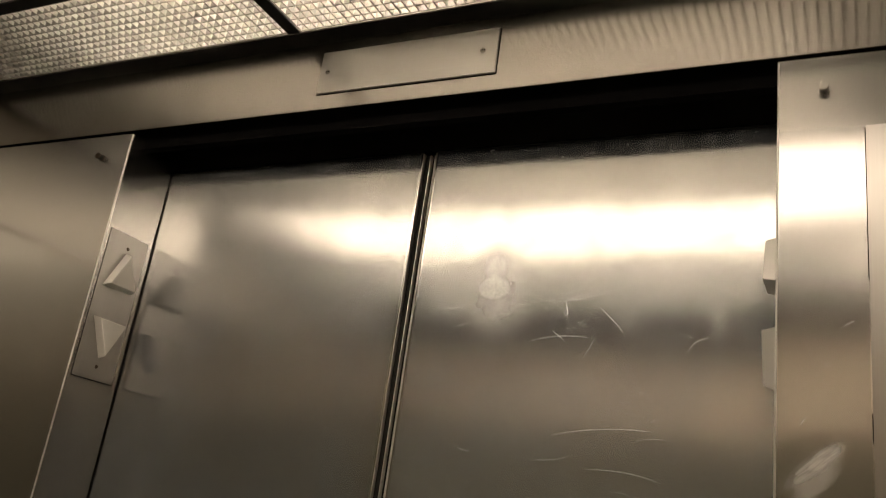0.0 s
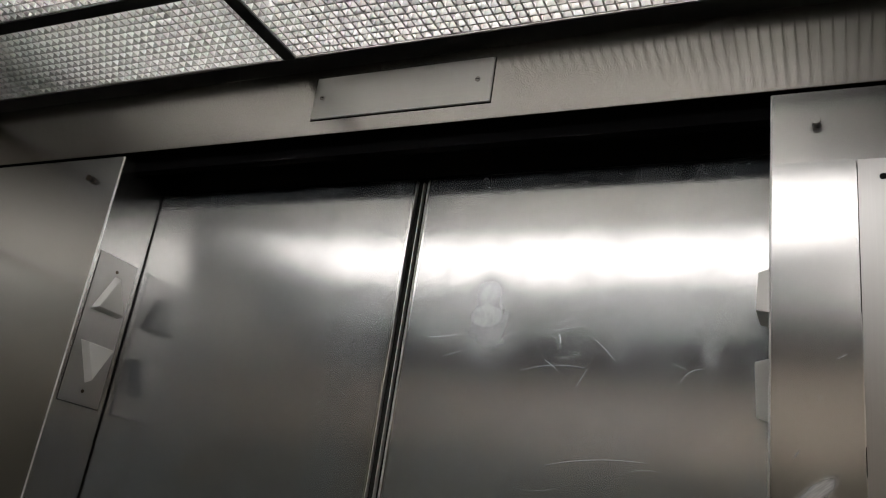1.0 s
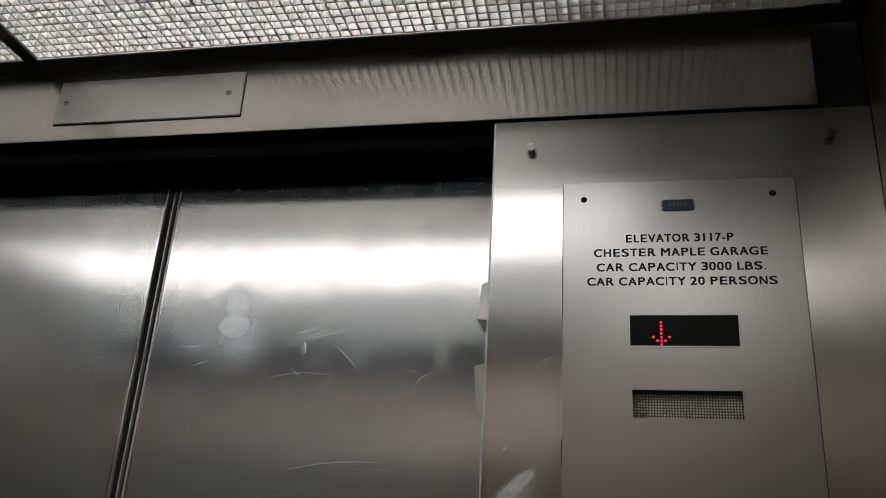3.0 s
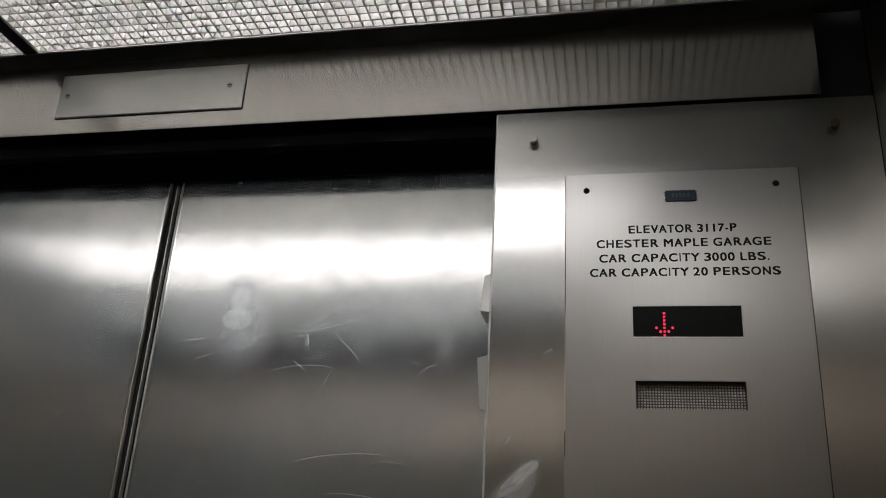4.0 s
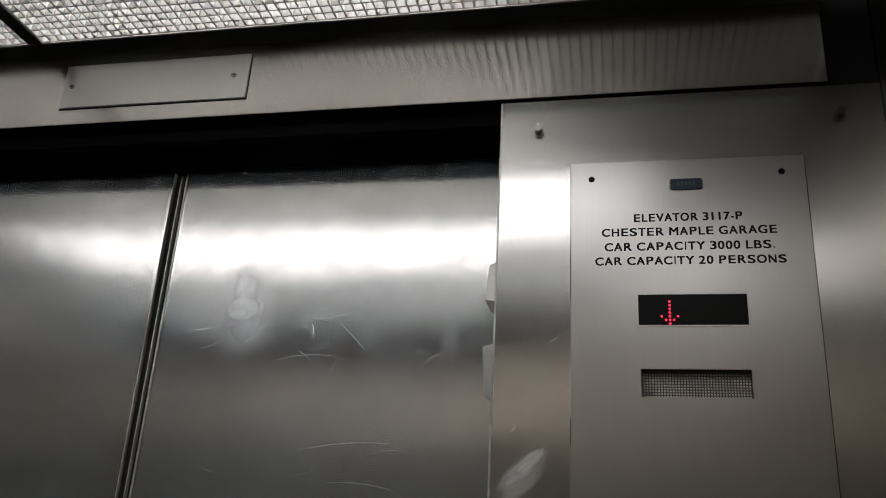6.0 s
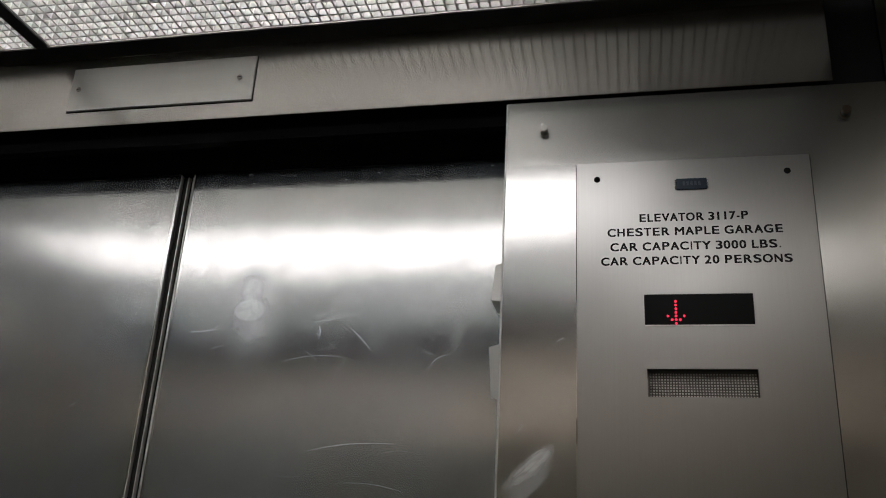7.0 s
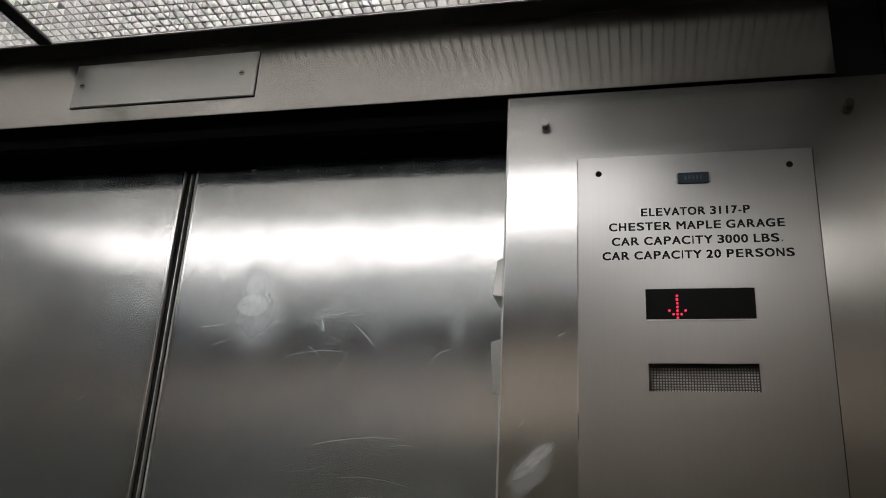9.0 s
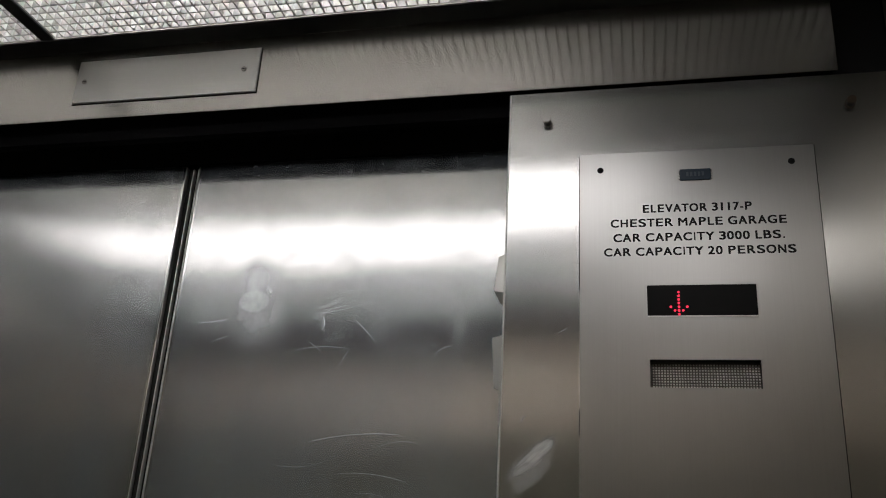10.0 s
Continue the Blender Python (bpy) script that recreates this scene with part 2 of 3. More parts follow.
def new_box(*a, **k):
    return box(bmesh.new(), *a, **k)


def part(name, bm, material, parent=None, label=""):
    """Links a bmesh, made in the place's metres, as one mesh, under a thing where one is given."""
    me = bpy.data.meshes.new(name)
    bmesh.ops.recalc_face_normals(bm, faces=bm.faces)
    bm.to_mesh(me)
    bm.free()
    me.materials.append(material)
    ob = new(name, me)
    if parent is not None:
        base = parent.location.copy()
        up = parent.parent
        while up is not None:
            base += up.location
            up = up.parent
        me.transform(Matrix.Translation(-base))
        ob.parent = parent
    if label:
        ob["label"] = label
    return ob


def thing(name, x, y, z, label, category, group="", kind=""):
    ob = new(name)
    ob.location = (x, y, z)
    ob.empty_display_size = 0.05
    return tagged(ob, label, category, group, kind)


def pierced(x0, x1, z0, z1, front, thick, holes, rim=0.0006):
    """An upright sheet with rectangular holes through it; its face is at y = front."""
    bm = bmesh.new()
    xs = sorted({x0, x1, *[v for h in holes for v in h[:2]]})
    zs = sorted({z0, z1, *[v for h in holes for v in h[2:]]})
    vs = {(i, j): bm.verts.new((x, front, z)) for i, x in enumerate(xs) for j, z in enumerate(zs)}
    for i in range(len(xs) - 1):
        for j in range(len(zs) - 1):
            cx, cz = (xs[i] + xs[i + 1]) / 2, (zs[j] + zs[j + 1]) / 2
            if not any(a < cx < b and c < cz < d for a, b, c, d in holes):
                bm.faces.new((vs[i, j], vs[i + 1, j], vs[i + 1, j + 1], vs[i, j + 1]))
    made = bmesh.ops.extrude_face_region(bm, geom=bm.faces[:])["geom"]
    bmesh.ops.translate(bm, vec=(0, thick, 0), verts=[v for v in made if isinstance(v, bmesh.types.BMVert)])
    bmesh.ops.delete(bm, geom=[v for v in bm.verts if not v.link_faces], context="VERTS")
    return bm


def disc(bm, x, y, z, radius, depth, sides=20, bevel=0.0):
    """A round head whose axis runs along y, from y towards the car by depth."""
    m = Matrix.Translation((x, y - depth / 2, z)) @ Matrix.Rotation(radians(90), 4, "X")
    made = bmesh.ops.create_cone(bm, cap_ends=True, segments=sides, radius1=radius, radius2=radius, depth=depth, matrix=m)["verts"]
    if bevel:
        edges = [e for e in {e for v in made for e in v.link_edges} if abs(e.verts[0].co.y - e.verts[1].co.y) < 1e-6]
        bmesh.ops.bevel(bm, geom=edges, offset=bevel, segments=2, affect="EDGES", profile=0.5)
    return bm


# ---- the car's shell ----
HALF, BACK, TOP = 1.005, -1.50, 2.46
FRONT_Y, DOOR_Y = 0.0, 0.111

tagged(part("floor", new_box(-1.08, 1.08, -1.58, 0.24, -0.06, 0.0), VINYL), "dark speckled vinyl floor of the lift car", "floor", kind="structure")
rear = thing("wall_back", 0, BACK, 0.0, "olive-grey rear wall with a bronze-toned upper band", "wall", kind="structure")
part("backing", new_box(-HALF - 0.06, HALF + 0.06, BACK - 0.05, BACK - 0.004, 0.0, TOP), DARK_VOID, rear)
part("lower_panel", new_box(-HALF + 0.001, HALF - 0.001, BACK - 0.0035, BACK, 0.0, 1.925, bevel=0.0008), REAR_OLIVE, rear, "olive-grey laminate lower panel")
part("upper_panel", new_box(-HALF + 0.001, HALF - 0.001, BACK - 0.0035, BACK, 1.930, 2.195, bevel=0.0008), BROWN_WALL, rear, "bronze-toned brushed metal band")
# unseen strip added to deepen the dark zone reflected in the doors
part("reflection_strip", new_box(-HALF + 0.001, HALF - 0.001, BACK - 0.0035, BACK, 2.200, 2.30, bevel=0.0008), BLACK_BAR, rear, "unseen black strip added to darken the doors' reflection")
tagged(part("wall_front", new_box(-1.3, 1.3, 0.32, 0.36, 0.0, TOP + 0.06), DARK_VOID), "unlit dark landing wall behind the lift doors", "wall", kind="structure")
tagged(part("ceiling", new_box(-HALF - 0.06, HALF + 0.06, BACK - 0.05, 0.32, TOP, TOP + 0.04), WHITE_TIN), "white enamelled roof plate over the light louvres", "ceiling", kind="structure")


def side_wall(name, sign):
    """Steel side wall: a plain front stile, a raised lower panel and an upper panel with a dark slot between."""
    w = thing(name, sign * HALF, -0.7, 0.0, "bronze-toned brushed metal side wall with a dark slot" if sign > 0 else "dull brushed steel side wall with a paler upper band", "wall", kind="structure")

    def sheet(part_name, inner, outer, y0, y1, z0, z1, mat, bevel=0.0008):
        a, b = sorted((sign * inner, sign * outer))
        part(part_name, new_box(a, b, y0, y1, z0, z1, bevel=bevel), mat, w)
    sheet("backing", HALF + 0.006, HALF + 0.06, BACK, 0.30, 0.0, TOP, DARK_VOID, 0)
    sheet("lower_panel", HALF, HALF + 0.005, BACK, -0.001, 0.0, 2.018, SIDE_BRONZE if sign > 0 else WALL_STEEL, 0)
    sheet("slot_end", HALF, HALF + 0.005, -0.0535, -0.001, 2.018, 2.026, SIDE_BRONZE if sign > 0 else WALL_STEEL, 0)
    sheet("upper_panel", HALF, HALF + 0.005, BACK, -0.001, 2.026, 2.30, SIDE_BRONZE if sign > 0 else BAND_STEEL, 0)
    return w


side_wall("wall_east", 1)
side_wall("wall_west", -1)

# ---- header over the door ----
header = thing("header", 0, FRONT_Y, 2.136, "brushed stainless steel header above the lift doors", "header", kind="structure")
part("face", new_box(-0.945, 0.945, FRONT_Y, FRONT_Y + 0.003, 2.136, 2.30, bevel=0.0007), HEADER_STEEL, header)
# strip behind the header; its black carries the shade above the doors
part("lip", new_box(-0.945, 0.945, FRONT_Y + 0.030, FRONT_Y + 0.046, 2.1135, 2.30), SHADE_LIP, header, "near-black strip standing in for the shade under the header")
# dark sheet that puts the gap's shade above the doors into colour
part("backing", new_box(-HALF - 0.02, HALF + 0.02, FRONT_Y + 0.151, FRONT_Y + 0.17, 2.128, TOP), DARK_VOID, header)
# dark fillers paint the shade at the header's two ends
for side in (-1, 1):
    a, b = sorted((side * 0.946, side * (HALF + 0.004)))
    part("corner_filler", new_box(a, b, FRONT_Y + 0.02, FRONT_Y + 0.06, 2.136, TOP), DARK_VOID, header, "near-black filler standing in for the shaded header corner")

plate = thing("access_plate", 0.003, FRONT_Y, 2.20, "blank stainless steel access plate screwed to the header", "plate")
part("cover", new_box(-0.150, 0.156, FRONT_Y - 0.0034, FRONT_Y - 0.0004, 2.163, 2.2375, bevel=0.0005), COVER_STEEL, plate)
# black rim paints the thin shadow round the cover
part("edge_shade", new_box(-0.1508, 0.1572, FRONT_Y - 0.0006, FRONT_Y - 0.0001, 2.1612, 2.2380), RUBBER, plate, "thin black rim standing in for the plate's edge shadow")


def screw(parent, x, y, z, radius=0.0042):
    head = part("screw", disc(bmesh.new(), x, y, z, radius, 0.0016, 18, 0.0006), STUD_STEEL, parent, "small round steel screw")
    part("slot", new_box(x - radius * 0.75, x + radius * 0.75, y - 0.00185, y - 0.0014, z - 0.0005, z + 0.0005), INK, head)


screw(plate, -0.135, FRONT_Y - 0.0032, 2.2005)
screw(plate, 0.133, FRONT_Y - 0.0032, 2.2018)


# ---- return panels and jambs ----
def ribbon(bm, pts, width, y):
    """A hair-thin scratch that runs through points (x, z) on the door's face and tapers to its ends."""
    n = len(pts)
    rows = []
    for i, (x, z) in enumerate(pts):
        a, b = pts[max(0, i - 1)], pts[min(n - 1, i + 1)]
        dx, dz = b[0] - a[0], b[1] - a[1]
        k = math.hypot(dx, dz) or 1
        w = width * (0.25 + 0.75 * math.sin(math.pi * (i + 0.3) / (n - 0.4)))
        rows.append([bm.verts.new((x - dz / k * w / 2 * e, y, z + dx / k * w / 2 * e)) for e in (-1, 1)])
    for p, q in zip(rows, rows[1:]):
        bm.faces.new((p[0], p[1], q[1], q[0]))


def bent(a, b, bow, steps=8):
    (x0, z0), (x1, z1) = a, b
    out = []
    for i in range(steps + 1):
        f = i / steps
        k = bow * 4 * f * (1 - f)
        out.append((x0 + (x1 - x0) * f - (z1 - z0) * k, z0 + (z1 - z0) * f + (x1 - x0) * k))
    return out


def return_panel(sign, label):
    """An upright steel panel beside the opening, folded round the jamb."""
    p = thing("return_panel", sign * 0.77, FRONT_Y, 0.0, label, "return panel", "return panels beside the lift doors")
    a, b = sorted((sign * 0.5335, sign * (HALF - 0.0012)))
    cut = [(0.690, 0.845, 1.715, 1.790)] if sign > 0 else []
    part("face", pierced(a, b, 0.0, 2.1295, FRONT_Y, 0.003, cut), PANEL_STEEL, p)
    a, b = sorted((sign * 0.5335, sign * 0.5365))
    part("jamb", new_box(a, b, FRONT_Y + 0.0032, FRONT_Y + 0.1075, 0.0, 2.1295, bevel=0.0006), PANEL_STEEL, p)
    a, b = sorted((sign * 0.5322, sign * 0.5345))
    part("edge_strip", new_box(a, b, FRONT_Y - 0.0009, FRONT_Y + 0.002, 0.0, 2.1290, bevel=0.0008), FOLD_STEEL, p, "polished folded edge of the panel")
    return p


scuffed = return_panel(1, "brushed stainless steel panel holding the car station")
for a, b, bow in (((0.5826, 1.7579), (0.5842, 1.7533), 0.02), ((0.6007, 1.7979), (0.6106, 1.8034), 0.03), ((0.5577, 1.6902), (0.5634, 1.6990), 0.03)):
    bm = bmesh.new()
    ribbon(bm, bent(a, b, bow), 0.0006, FRONT_Y - 0.0006)
    part("scratch", bm, SCRATCH_STEEL, scuffed, "fine bright scratch in the steel")
part("rub_mark", new_box(0.5352, 0.6245, FRONT_Y - 0.0004, FRONT_Y - 0.0002, 1.0, 2.035), RUB, scuffed, "pale slanting rubbed mark in the steel")
return_panel(-1, "plain brushed stainless steel panel beside the lift doors")


def pad_hook(x, z, label, head):
    """A stud with a waisted neck and a round head for hanging wall pads."""
    h = thing("pad_hook", x, FRONT_Y, z, label, "hook", "pad hooks on the return panels")
    part("collar", disc(bmesh.new(), x, FRONT_Y, z, 0.0066, 0.0016, 20, 0.0005), head, h)
    # black shank paints the stud's shaded underside and shadow
    part("shank", disc(bmesh.new(), x, FRONT_Y - 0.0015, z, 0.0050, 0.0078, 20), SHADE_METAL, h, "stud shank coloured black for its shaded underside")
    part("head", disc(bmesh.new(), x, FRONT_Y - 0.0091, z, 0.0057, 0.0030, 22, 0.0008), head, h, "round metal stud head")


pad_hook(0.5835, 2.084, "small bright steel pad hook stud on the panel", EDGE_STEEL)
pad_hook(0.953, 2.087, "small darkened pad hook stud near the corner", BRONZE_STUD)
pad_hook(-0.5935, 2.086, "small bronzed pad hook stud on the plain panel", BRONZE_STUD)
pad_hook(-0.955, 2.088, "small darkened pad hook stud near the corner", BRONZE_STUD)


# ---- direction arrows in the jambs ----
def wedge(side, y, z, up):
    """A thick triangular arrow standing out of a jamb; its back is larger than its face."""
    bm = bmesh.new()
    s = 1 if up else -1
    flat = [(y - 0.033, z - s * 0.032), (y + 0.032, z - s * 0.032), (y, z + s * 0.035)]
    small = [(y - 0.0290, z - s * 0.0285), (y + 0.0285, z - s * 0.0285), (y, z + s * 0.0295)]
    x0, x1 = -side * 0.5315, -side * 0.5155
    low = [bm.verts.new((x0, a, c)) for a, c in flat]
    high = [bm.verts.new((x1, a, c)) for a, c in small]
    bm.faces.new(low)
    bm.faces.new(high)
    for i in range(3):
        j = (i + 1) % 3
        bm.faces.new((low[i], low[j], high[j], high[i]))
    bmesh.ops.recalc_face_normals(bm, faces=bm.faces)
    bmesh.ops.bevel(bm, geom=bm.edges[:], offset=0.0012, segments=2, affect="EDGES", profile=0.5)
    return bm


def car_lantern(side, label):
    """The direction lantern in a jamb: a thin steel plate, two screws, an up arrow and a down arrow. side 1: the west jamb."""
    p = thing("direction_lantern", -side * 0.5335, 0.052, 1.70, label, "lantern", "direction lanterns in the door jambs")
    a, b = sorted((-side * 0.5333, -side * 0.5315))
    part("plate", new_box(a, b, 0.010, 0.0965, 1.700, 1.955, bevel=0.0005), PLATE_STEEL, p)
    # black rim draws the dark line along the lantern plate's edge
    a, b = sorted((-side * 0.53345, -side * 0.5326))
    part("edge_shade", new_box(a, b, 0.0092, 0.0973, 1.6985, 1.9556), RUBBER, p)
    part("up_arrow", wedge(side, 0.053, 1.888, True), LENS_WHITE, p, "unlit milky white plastic up arrow")
    part("down_arrow", wedge(side, 0.053, 1.770, False), LENS_WHITE, p, "unlit milky white plastic down arrow")
    for z in (1.931, 1.722):
        m = Matrix.Translation((-side * 0.5310, 0.054, z)) @ Matrix.Rotation(radians(90), 4, "Y")
        bm = bmesh.new()
        bmesh.ops.create_cone(bm, cap_ends=True, segments=16, radius1=0.0034, radius2=0.0026, depth=0.0016, matrix=m)
        part("screw", bm, BRONZE_STUD, p, "small round bronzed screw")


car_lantern(1, "steel direction lantern plate with two white arrows")
car_lantern(-1, "steel direction lantern plate with two white arrows")


# ---- the doors ----
def car_door(x0, x1, lead, mat, label, scratches):
    d = thing("sliding_door", (x0 + x1) / 2, DOOR_Y, 0.01, label, "door", "sliding doors of the lift car")
    part("panel", new_box(x0, x1, DOOR_Y, DOOR_Y + 0.03, 0.01, 2.105, bevel=0.0012, segments=2), mat, d)
    c0, c1 = max(x0 + 0.004, -0.53), min(x1 - 0.004, 0.53)
    part("smear", new_box(c0, c1, DOOR_Y - 0.0005, DOOR_Y - 0.0003, 1.00, 2.1035), SMEAR if x0 > 0 else LEFT_SMEAR, d, "faint dried smears on the steel")
    part("dust_tint_veil", new_box(c0, c1, DOOR_Y - 0.00075, DOOR_Y - 0.0006, 1.00, 2.1035), DUST_TINT, d, "thin veil of dust, tinted bluish to lift dark reflections")
    s = 1 if lead > (x0 + x1) / 2 else -1
    a, b = sorted((lead + s * 0.0002, lead + s * 0.0012))
    part("edge_fold", new_box(a, b, DOOR_Y - 0.0006, DOOR_Y + 0.03, 0.012, 2.103, bevel=0.0003), FOLD_STEEL, d, "bright folded steel edge")
    for pts, width in scratches:
        bm = bmesh.new()
        ribbon(bm, pts, width * 0.65, DOOR_Y - 0.0010)
        part("scratch", bm, SCRATCH_STEEL, d, "fine bright scratch in the steel")
    return d


rng = random.Random(7)
right_marks = [
    (bent((0.238, 1.816), (0.258, 1.801), 0.03), 0.0011),
    (bent((0.205, 1.800), (0.299, 1.806), 0.06, 12), 0.0007),
    (bent((0.299, 1.806), (0.284, 1.777), 0.0), 0.0006),
    (bent((0.305, 1.847), (0.336, 1.816), 0.02), 0.0010),
    (bent((0.420, 1.791), (0.447, 1.810), 0.18, 10), 0.0008),
    (bent((0.056, 1.845), (0.108, 1.850), -0.03), 0.0008),
    (bent((0.086, 1.816), (0.114, 1.825), 0.02), 0.0007),
    (bent((0.255, 1.853), (0.258, 1.838), 0.10), 0.0018),
    (bent((0.252, 1.676), (0.380, 1.689), 0.04, 14), 0.0008),
    (bent((0.300, 1.636), (0.395, 1.628), 0.05, 12), 0.0005),
    (bent((0.225, 1.858), (0.345, 1.884), -0.06, 12), 0.0004),
    (bent((0.240, 1.850), (0.300, 1.872), 0.05, 10), 0.0004),
    (bent((0.150, 1.785), (0.156, 1.776), 0.1), 0.0009),
]
for i in range(14):
    x, z = rng.uniform(0.05, 0.50), rng.uniform(1.62, 1.90)
    a, k = rng.uniform(-0.6, 0.6), rng.uniform(0.006, 0.03)
    right_marks.append((bent((x, z), (x + k * math.cos(a), z + k * math.sin(a)), rng.uniform(-0.2, 0.2), 6), rng.uniform(0.0002, 0.00045)))
for x, z in ((0.0417, 1.9246), (0.0719, 1.9241), (0.0706, 1.9134), (0.0498, 1.9061), (0.0655, 1.9068), (0.0786, 1.8946), (0.0868, 1.896), (0.0501, 1.8788), (0.053, 1.8713), (0.226, 1.897), (0.3535, 1.874)):
    right_marks.append((bent((x, z), (x + rng.uniform(-0.001, 0.001), z + 0.002), 0.0, 2), rng.uniform(0.0012, 0.0022)))
for i in range(26):
    x, z = rng.uniform(0.12, 0.50), rng.uniform(2.070, 2.098)
    right_marks.append((bent((x, z), (x + rng.uniform(0.002, 0.006), z + rng.uniform(-0.002, 0.002)), 0.1, 3), rng.uniform(0.0003, 0.0008)))
for x, z, wide, rise, bow in ((0.245, 1.868, 0.075, 0.020, -0.10), (0.262, 1.880, 0.095, 0.012, 0.08), (0.215, 1.893, 0.060, 0.006, 0.12), (0.270, 1.826, 0.022, 0.004, -0.30), (0.225, 1.905, 0.040, 0.012, 0.15),
                            (0.172, 1.838, 0.035, 0.014, 0.20), (0.350, 1.668, 0.060, 0.004, 0.10), (0.205, 1.640, 0.090, 0.010, -0.08), (0.330, 1.612, 0.085, -0.004, 0.06)):
    for k in range(2 if z > 1.8 else 1):
        dx, dz = rng.uniform(-0.008, 0.008), rng.uniform(-0.006, 0.006)
        right_marks.append((bent((x + dx, z + dz), (x + dx + wide * rng.uniform(0.5, 1.0), z + dz + rise), bow, 10), rng.uniform(0.0002, 0.0004)))
right_marks.append((bent((0.112, 2.096), (0.120, 2.096), 0.35, 6), 0.0018))
left_marks = []
for i in range(18):
    x, z = rng.uniform(-0.30, -0.03), rng.uniform(1.70, 1.93)
    a, k = rng.uniform(-0.7, 0.7), rng.uniform(0.005, 0.022)
    left_marks.append((bent((x, z), (x + k * math.cos(a), z + k * math.sin(a)), rng.uniform(-0.2, 0.2), 6), rng.uniform(0.0002, 0.0005)))

car_door(-0.62, -0.0042, -0.0042, DOOR_STEEL_PLAIN, "brushed stainless steel lift door, closed", left_marks)
car_door(0.0195, 0.62, 0.0195, DOOR_STEEL, "brushed stainless steel lift door, closed, scratched and smeared", right_marks)

seal = thing("door_seal", 0.008, DOOR_Y, 0.01, "black rubber seal with steel beads between the doors", "seal")
part("rubber_strip", new_box(-0.0028, 0.0082, DOOR_Y + 0.005, DOOR_Y + 0.024, 0.012, 2.101, bevel=0.002, segments=2), RUBBER, seal)
part("rubber_strip", new_box(0.0101, 0.0181, DOOR_Y + 0.005, DOOR_Y + 0.024, 0.012, 2.101, bevel=0.002, segments=2), RUBBER, seal)
part("bead", new_box(0.0084, 0.0100, DOOR_Y - 0.0005, DOOR_Y + 0.02, 0.012, 2.099, bevel=0.0004), FOLD_STEEL, seal, "thin bright steel bead")
part("bead", new_box(0.0158, 0.0168, DOOR_Y + 0.0015, DOOR_Y + 0.02, 0.012, 2.099, bevel=0.0003), FOLD_STEEL, seal, "thin bright steel bead")

# ---- the car station ----
PF = FRONT_Y - 0.0030
station = thing("car_station", 0.766, FRONT_Y, 0.75, "stainless steel car station plate with lettering and display", "control panel")
SHOW, LAMP = (0.7050, 0.8285, 1.8180, 1.8555), (0.7060, 0.8275, 1.7330, 1.7655)
part("faceplate", pierced(0.626, 0.906, 0.75, 2.0325, PF, 0.0025, [SHOW, LAMP]), PLATE_STEEL, station)
# black strips paint the edge shade, left out where the edge looks bright
part("edge_shade", new_box(0.6250, 0.6262, FRONT_Y - 0.0022, FRONT_Y - 0.0002, 1.850, 2.0305), RUBBER, station, "black strip standing in for shade along the plate's edge")
part("edge_shade", new_box(0.6250, 0.6262, FRONT_Y - 0.0022, FRONT_Y - 0.0002, 1.677, 1.7065), RUBBER, station, "black strip standing in for shade along the plate's edge")
part("edge_shade", new_box(0.9058, 0.9071, FRONT_Y - 0.0022, FRONT_Y - 0.0002, 0.76, 2.0315), RUBBER, station, "black strip standing in for shade along the plate's edge")
for x, z in ((0.6517, 2.0095), (0.8792, 2.0112)):
    part("key_hole", disc(bmesh.new(), x, PF + 0.0004, z, 0.0040, 0.0008, 22), INK, station, "small black round hole")

screen = part("display", new_box(SHOW[0] + 0.0002, SHOW[1] - 0.0002, PF + 0.0007, PF + 0.0024, SHOW[2] + 0.0002, SHOW[3] - 0.0002), SCREEN, station, "black display window with a red arrow")
dots = [(0, k) for k in range(7)] + [(-1, 5), (1, 5), (-2, 4), (2, 4)]
dot_mesh = None
for i, k in dots:
    x, z = 0.7410 + i * 0.0046, 1.8467 - k * 0.0045
    if dot_mesh is None:
        ob = part("led_dot", disc(bmesh.new(), 0.7410, PF + 0.0007, 1.8467, 0.00150, 0.0004, 12), LED, screen, "lit red LED dot")
        dot_mesh, home = ob, (0.7410, 1.8467)
    else:
        ob = new("led_dot", dot_mesh.data)
        ob.parent = screen
        ob["label"] = "lit red LED dot"
        ob.location = (x - home[0], 0, z - home[1])

# pale strip paints the light caught by the window's lower chamfer
part("bead", new_box(SHOW[0] + 0.0005, SHOW[1] - 0.0005, PF - 0.0007, PF - 0.0001, SHOW[2] - 0.0020, SHOW[2] - 0.0002, bevel=0.0003, segments=2), FOLD_STEEL, station, "thin pale lower rim, drawn as the display window's lit edge")

# black sides put the shadow inside the lamp recess into colour
for name, a in (("well_side", (LAMP[0] - 0.001, LAMP[1] + 0.001, FRONT_Y - 0.0004, FRONT_Y + 0.009, LAMP[3] + 0.0005, LAMP[3] + 0.002)), ("well_side", (LAMP[0] - 0.001, LAMP[1] + 0.001, FRONT_Y - 0.0004, FRONT_Y + 0.009, LAMP[2] - 0.002, LAMP[2] - 0.0005)),
                ("well_side", (LAMP[0] - 0.002, LAMP[0] - 0.0005, FRONT_Y - 0.0004, FRONT_Y + 0.009, LAMP[2], LAMP[3])), ("well_side", (LAMP[1] + 0.0005, LAMP[1] + 0.002, FRONT_Y - 0.0004, FRONT_Y + 0.009, LAMP[2], LAMP[3]))):
    part(name, new_box(*a), SHADE_METAL, station, "inner side of the lamp recess, coloured black as shade")
